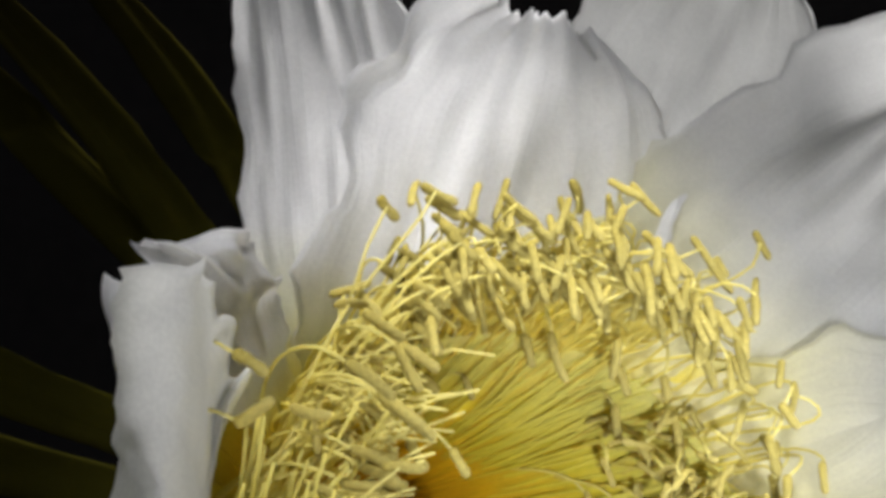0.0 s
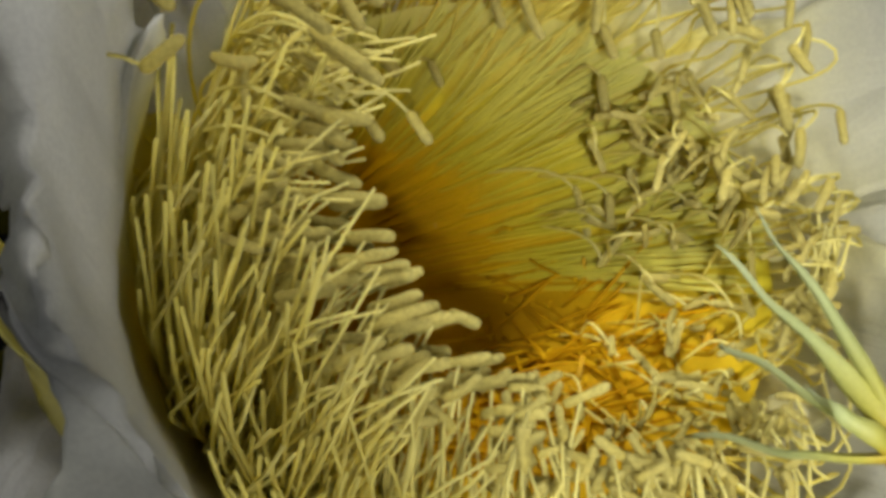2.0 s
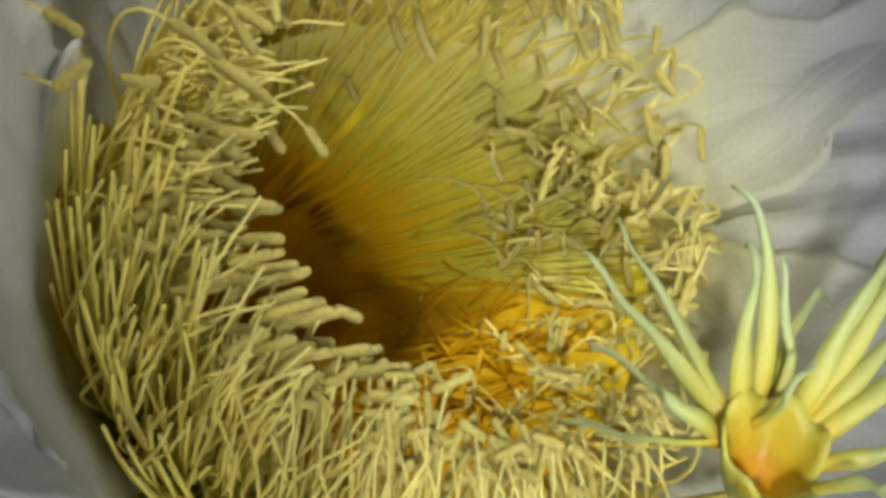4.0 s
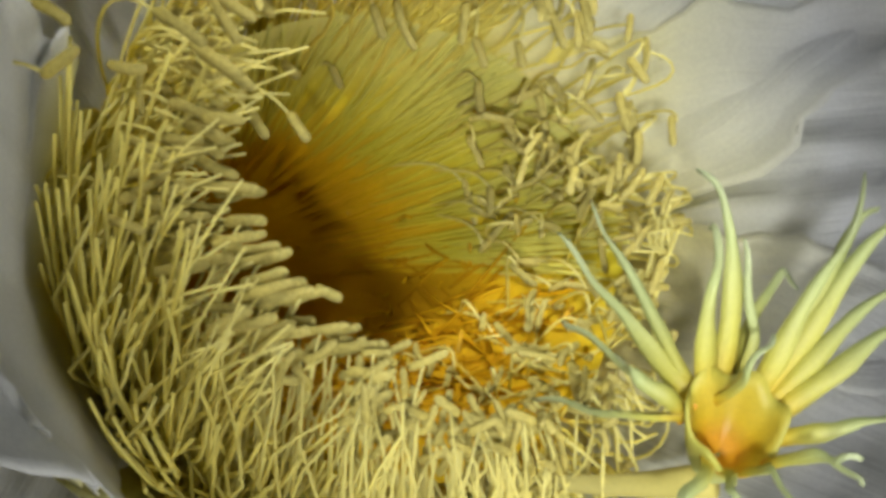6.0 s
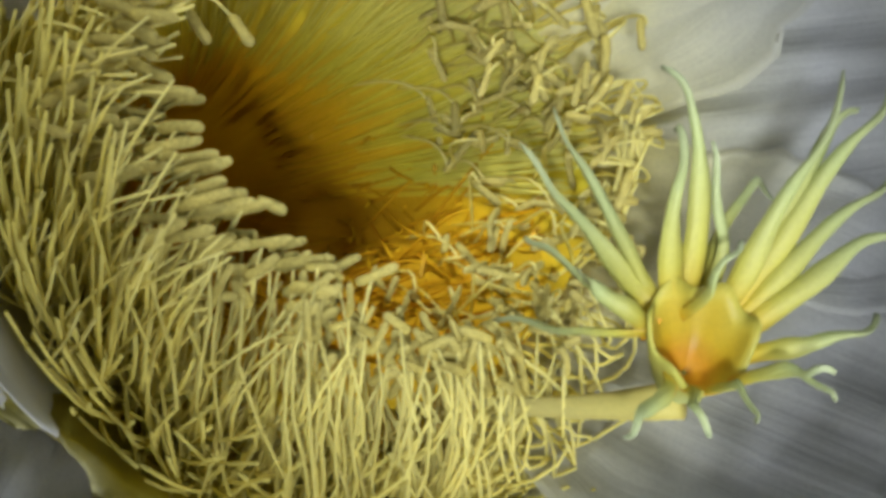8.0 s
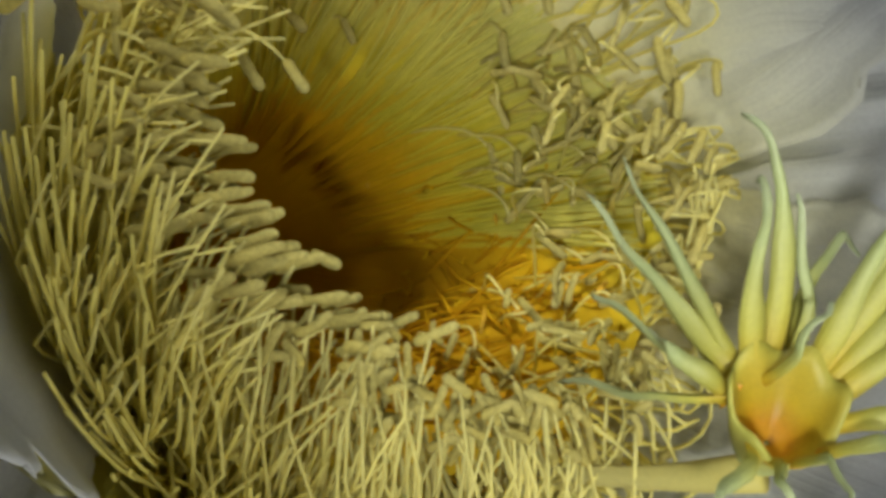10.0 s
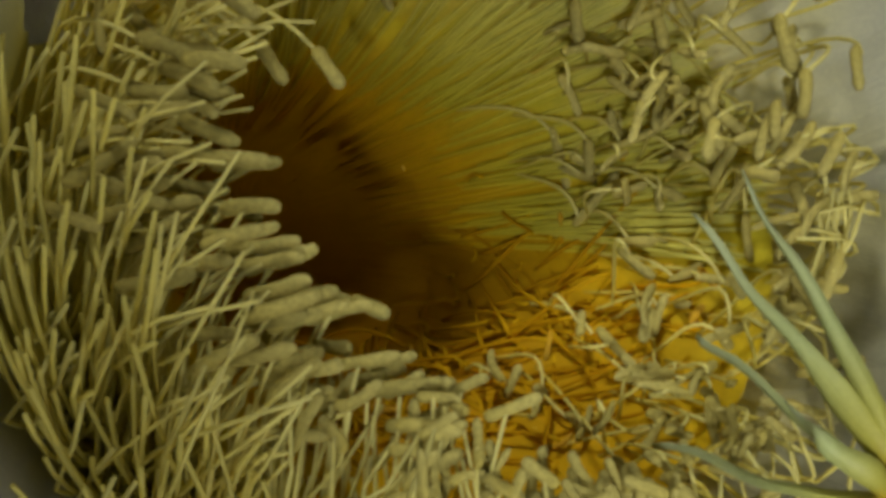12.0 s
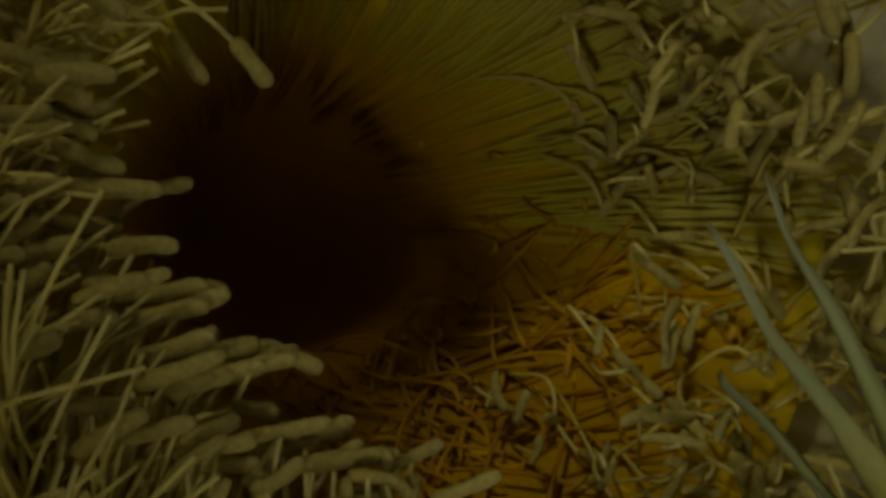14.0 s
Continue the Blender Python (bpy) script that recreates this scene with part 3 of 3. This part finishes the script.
# long stamens that lie along the folded petal on the closed side
for i in range(75):
    deg, lift = rng.uniform(128, 215), rng.uniform(-0.002, 0.012)
    path = bezier(cup_at(deg + hang_of(deg), 0.030, 0.002), cup_at(deg + hang_of(deg) + rng.uniform(-6, 6), 0.051 - lift, 0.024), polar(deg + hang_of(deg) * 0.3 + rng.uniform(-14, 14), 0.0605 - lift, 0.062 + rng.uniform(-0.008, 0.006)),
                  polar(deg + rng.uniform(-12, 12), rng.uniform(0.030, 0.042), rng.uniform(0.058, 0.074)), 14)
    rest.tube(path, [0.00033 - 0.0001 * k / 13 for k in range(14)], 5)

# pale strands close to the inside of the cup and of the folded petal
for i in range(110):
    deg, top, lift = rng.uniform(158, 268), rng.uniform(0.040, 0.074), rng.uniform(0.0008, 0.0035)
    if deg > 215:
        top = min(top, 0.046)
    lean, hang = rng.uniform(-7, 7), hang_of(deg)
    pts = []
    for k in range(14):
        s = k / 13
        z = 0.004 + (top - 0.004) * s
        r = float(np.interp(z, (0.0, 0.022, 0.055, 0.078), (0.031, 0.049, 0.0595, 0.065))) - lift - 0.010 * max(0.0, s - 0.75) / 0.25 * s
        pts.append(cup_at(deg + hang * (1 - s) + lean * s * s, r, z))
    rest.tube(pts, [0.00036 - 0.0001 * s / 13 for s in range(14)], 5, v0=0.3)

# crowded stamens inside the open side, from the cup's floor to its rim
for i in range(90):
    z1 = rng.triangular(0.018, 0.062, 0.044)
    deg = rng.uniform(-62, 44) if z1 > 0.03 else rng.uniform(-62, 22)
    a = cup_at(deg, wall_radius(z1 - 0.016) + 0.0003, z1 - 0.016)
    d = cup_at(deg + rng.uniform(-12, 12), wall_radius(min(z1, 0.036)) - 0.002 - abs(rng.gauss(0, 0.0055)), z1)
    path = bezier(a, a.lerp(d, 0.4) + Vector((0, 0, 0.002)), d + jitter(0.004) - DOWN * 0.004, d, 10)
    dd = (jitter(1.0) + DOWN * 0.5).normalized()
    length = rng.uniform(0.0046, 0.0074)
    stamen(path, [0.00024] * 10, anther_shell(d - dd * length * 0.4, dd, length, rng.uniform(0.0006, 0.00085)), v0=0.45 if z1 > 0.034 else 0.2)

# pale threads that hang under the knot of anthers on the open side
for i in range(16):
    knot = Vector((0.040 + rng.uniform(-0.004, 0.002), 0.002 + rng.uniform(-0.003, 0.002), 0.057 + rng.uniform(-0.003, 0.002)))
    deg = rng.uniform(-38, -14)
    a = cup_at(deg, wall_radius(0.03) + 0.0004, 0.03)
    rest.tube(bezier(a, cup_at(deg, 0.047, 0.042), knot + DOWN * 0.006 + jitter(0.0015), knot, 14), [0.00028] * 14, 5, v0=0.6)

# filaments that lie half sunk in the far wall and free themselves near the mouth
for i in range(190):
    free = i % 2
    deg = rng.uniform(-8, 118) if free else rng.uniform(-12, 150)
    z0, z1 = (rng.uniform(-0.012, 0.012), rng.uniform(0.036, 0.043)) if free else (rng.uniform(-0.034, -0.006), rng.uniform(0.030, 0.042))
    lean, lift = rng.uniform(-9, 9), rng.uniform(0.0004, 0.0020) if free else rng.uniform(0.0, 0.0001)
    pts = []
    for k in range(13):
        z = z0 + (z1 - z0) * k / 12
        pts.append(cup_at(deg + lean * k / 12, wall_radius(z) - lift * math.sin(math.pi * k / 12) + (0.0006 if k in (0, 12) else 0.0001), z))
    wall_rest.tube(pts, [0.0002] + [0.00034 if free else 0.0003] * 11 + [0.0002], 6, v0=wall_place(z0) + 0.12 * free, v1=wall_place(z1))

# thin stamens that lie tangled on the cup's floor, orange from painted-in bounced light
for i in range(200):
    deg, z1 = rng.triangular(-135, 10, -60), rng.triangular(-0.012, 0.038, 0.018)
    a = cup_at(deg, wall_radius(z1 - 0.014) + 0.0002, z1 - 0.014)
    d = cup_at(deg + rng.uniform(-30, 30), wall_radius(z1) - rng.uniform(0.0004, 0.0026), z1)
    path = bezier(a, a.lerp(d, 0.4) + jitter(0.0016), d + jitter(0.003), d, 10)
    wall_rest.tube(path, [0.0003] * 10, 5, v0=0.15, v1=0.5)
    if i % 9 == 0:
        dd = jitter(1.0).normalized()
        add_shell(floor_anthers, anther_shell(d - dd * 0.0016, dd, rng.uniform(0.0030, 0.0048), rng.uniform(0.0004, 0.0006)))
tagged(part("filament_mass", rest, FILAMENT, flower), kind="stuff")
tagged(part("anther_mass", rest_anthers, ANTHER, flower), kind="stuff")
tagged(part("filament_mass", wall_rest, WALL_FILAMENT, flower, "filaments along the throat wall, throat glow in their colour"), kind="stuff")
tagged(part("anther_mass", floor_anthers, BOUNCE_ANTHER, flower, "anthers low in the throat, bounced light in their colour"), kind="stuff")

# ---- style and stigma ----
STIGMA = Vector((0.0753, 0.190, 0.3319))
grow_dir = Vector((0.22, -0.62, 0.75)).normalized()
heel = STIGMA - grow_dir * 0.011
sty_pts = bezier(Vector((0, 0, -0.07)), Vector((0.002, -0.018, 0.0)), to_local @ (heel + Vector((-0.034, 0.014, -0.004))), to_local @ heel, 24)
sty = Shell()
sty.tube(sty_pts, [0.0013] * 18 + [0.0014, 0.0015, 0.0017, 0.0020, 0.0024, 0.0027], 14)
part("style", sty, STYLE, flower, "thick yellow style")
# the funnel in which the lobes are joined: radius and height along its axis, outside up, inside down
side_a = grow_dir.orthogonal().normalized()
side_b = grow_dir.cross(side_a)
FUNNEL = ((0.0030, -0.0120, 0.5), (0.0044, -0.0095, 0.42), (0.0060, -0.0060, 0.3), (0.0074, -0.0022, 0.22), (0.0083, 0.0010, 0.22), (0.0079, 0.0016, 0.16), (0.0068, -0.0014, 0.1), (0.0052, -0.0050, 0.05),
          (0.0030, -0.0078, 0.0), (0.0004, -0.0086, 0.0))
fun = Shell()
fun_rows = []
for r, h, v in FUNNEL:
    row = []
    for k in range(61):
        out_dir = side_a * math.cos(2 * math.pi * k / 60) + side_b * math.sin(2 * math.pi * k / 60)
        lip = 0.0045 * max(0.0, out_dir.dot(Vector((0.1, -0.77, -0.64)))) * max(0.0, min(1.0, (h + 0.007) / 0.008))
        row.append((to_local @ (STIGMA + Vector((0, 0, 0.0022)) + out_dir * (0.88 * r * (1 + 0.04 * math.sin(k * 0.2 * math.pi))) + grow_dir * (h - lip + 0.0010 * math.sin(k * 0.2 * math.pi + 1) * (h > -0.003))), (k / 60, v)))
    fun_rows.append(row)
fun.grid(fun_rows)
part("stigma_funnel", fun, LOBE, flower, "orange-yellow funnel of the stigma")
# lobes from the stigma's middle, in millimetres to the right, away and up: half way, then the tip
LOBES = [(3, 4, 25, 0, 7, 36), (-1, 0, 21, 1, 6, 27), (9, 16, 16, 17, 24, 15), (14, 4, 18, 24, 11, 31), (19, 7, 22, 25, 13, 27), (21, 6, 21, 30, 13, 28), (20, 6, 13, 31, 16, 17), (21, 4, 9, 33, 13, 11),
         (16, 0, -1, 24, 7, -1), (9, -9, -2, 13, -12, -2)]
LOBES_TOO = [(-9, 12, 17, -13, 31, 32), (-12, 13, 15, -18, 34, 27), (-13, 13, 8, -19, 34, 13), (-11, 4, 8, -15, 11, 10), (-16, 11, 2, -25, 32, 0), (-8, -10, -4, -14, -15, -6), (-3, -11, -4, -4, -14, -8),
             (2, -11, -3, 3, -14, -6), (9, -9, -2, 13, -13, -5), (2, -4, 9, 4, -5, 14), (6, 8, 14, 4, 6, 26)]
for mx, my, mz, tx, ty, tz in LOBES + LOBES_TOO:
    mid, tip = Vector((mx, my, mz)) * 0.001, Vector((tx, ty, tz)) * 0.001
    flat_dir = (mid - grow_dir * mid.dot(grow_dir)).normalized()
    start = flat_dir * 0.0060 - grow_dir * 0.004 + Vector((0, 0, 0.0018))
    via = mid * 2 - (start + tip) * 0.5
    f0 = rng.uniform(0, 6)
    short = tip.length < 0.020
    n = 18
    axis_pts = []
    for k in range(n):
        s = k / (n - 1)
        p = start * (1 - s) ** 2 + via * (2 * s * (1 - s)) + tip * s * s
        axis_pts.append(STIGMA + p + (side_a * (0.0011 * math.sin(f0 + 6 * s)) + side_b * (0.0010 * math.sin(f0 * 1.7 + 9 * s)) + grow_dir * (0.0006 * math.sin(f0 * 2.3 + 15 * s))) * s)
    wide = rng.uniform(0.00082, 0.00108) * (0.6 if short else 1.0)
    top, under = [], []
    for k, p in enumerate(axis_pts):
        s = k / (n - 1)
        along = (axis_pts[min(k + 1, n - 1)] - axis_pts[max(k - 1, 0)]).normalized()
        across = along.cross(flat_dir + grow_dir * 0.4) if k == 0 else across
        across = (across - along * across.dot(along)).normalized()
        face = across.cross(along).normalized()
        half = wide * (1.8 - 0.7 * min(1, s * 2.4)) * (1 - 0.8 * max(0, s - 0.35) / 0.65) * (1 + 0.16 * math.sin(f0 * 2 + 9 * s) + 0.09 * math.sin(f0 + 23 * s))
        thick = 0.00034 + 0.00030 * (1 - s)
        if k == n - 1:
            half, thick = half * 0.4, thick * 0.5
        top.append([(to_local @ (p + across * half * u + face * thick * (1 - 0.75 * u * u) + face * 0.0004 * u * u), (u / 2 + 0.5, s)) for u in (-1, -0.5, 0, 0.5, 1)])
        under.append([(to_local @ (p + across * half * u - face * thick * (1 - 0.75 * u * u) + face * 0.0004 * u * u), (u / 2 + 0.5, s)) for u in (1, 0.5, 0, -0.5, -1)])
    sh = Shell()
    ring_rows = [t + b + t[:1] for t, b in zip(top, under)]
    sh.grid(ring_rows)
    last = len(sh.v) - 11
    sh.f.append(tuple(range(last, last + 10)))
    part("stigma_lobe", sh, LOBE, flower, "pale yellow-green stigma lobe")
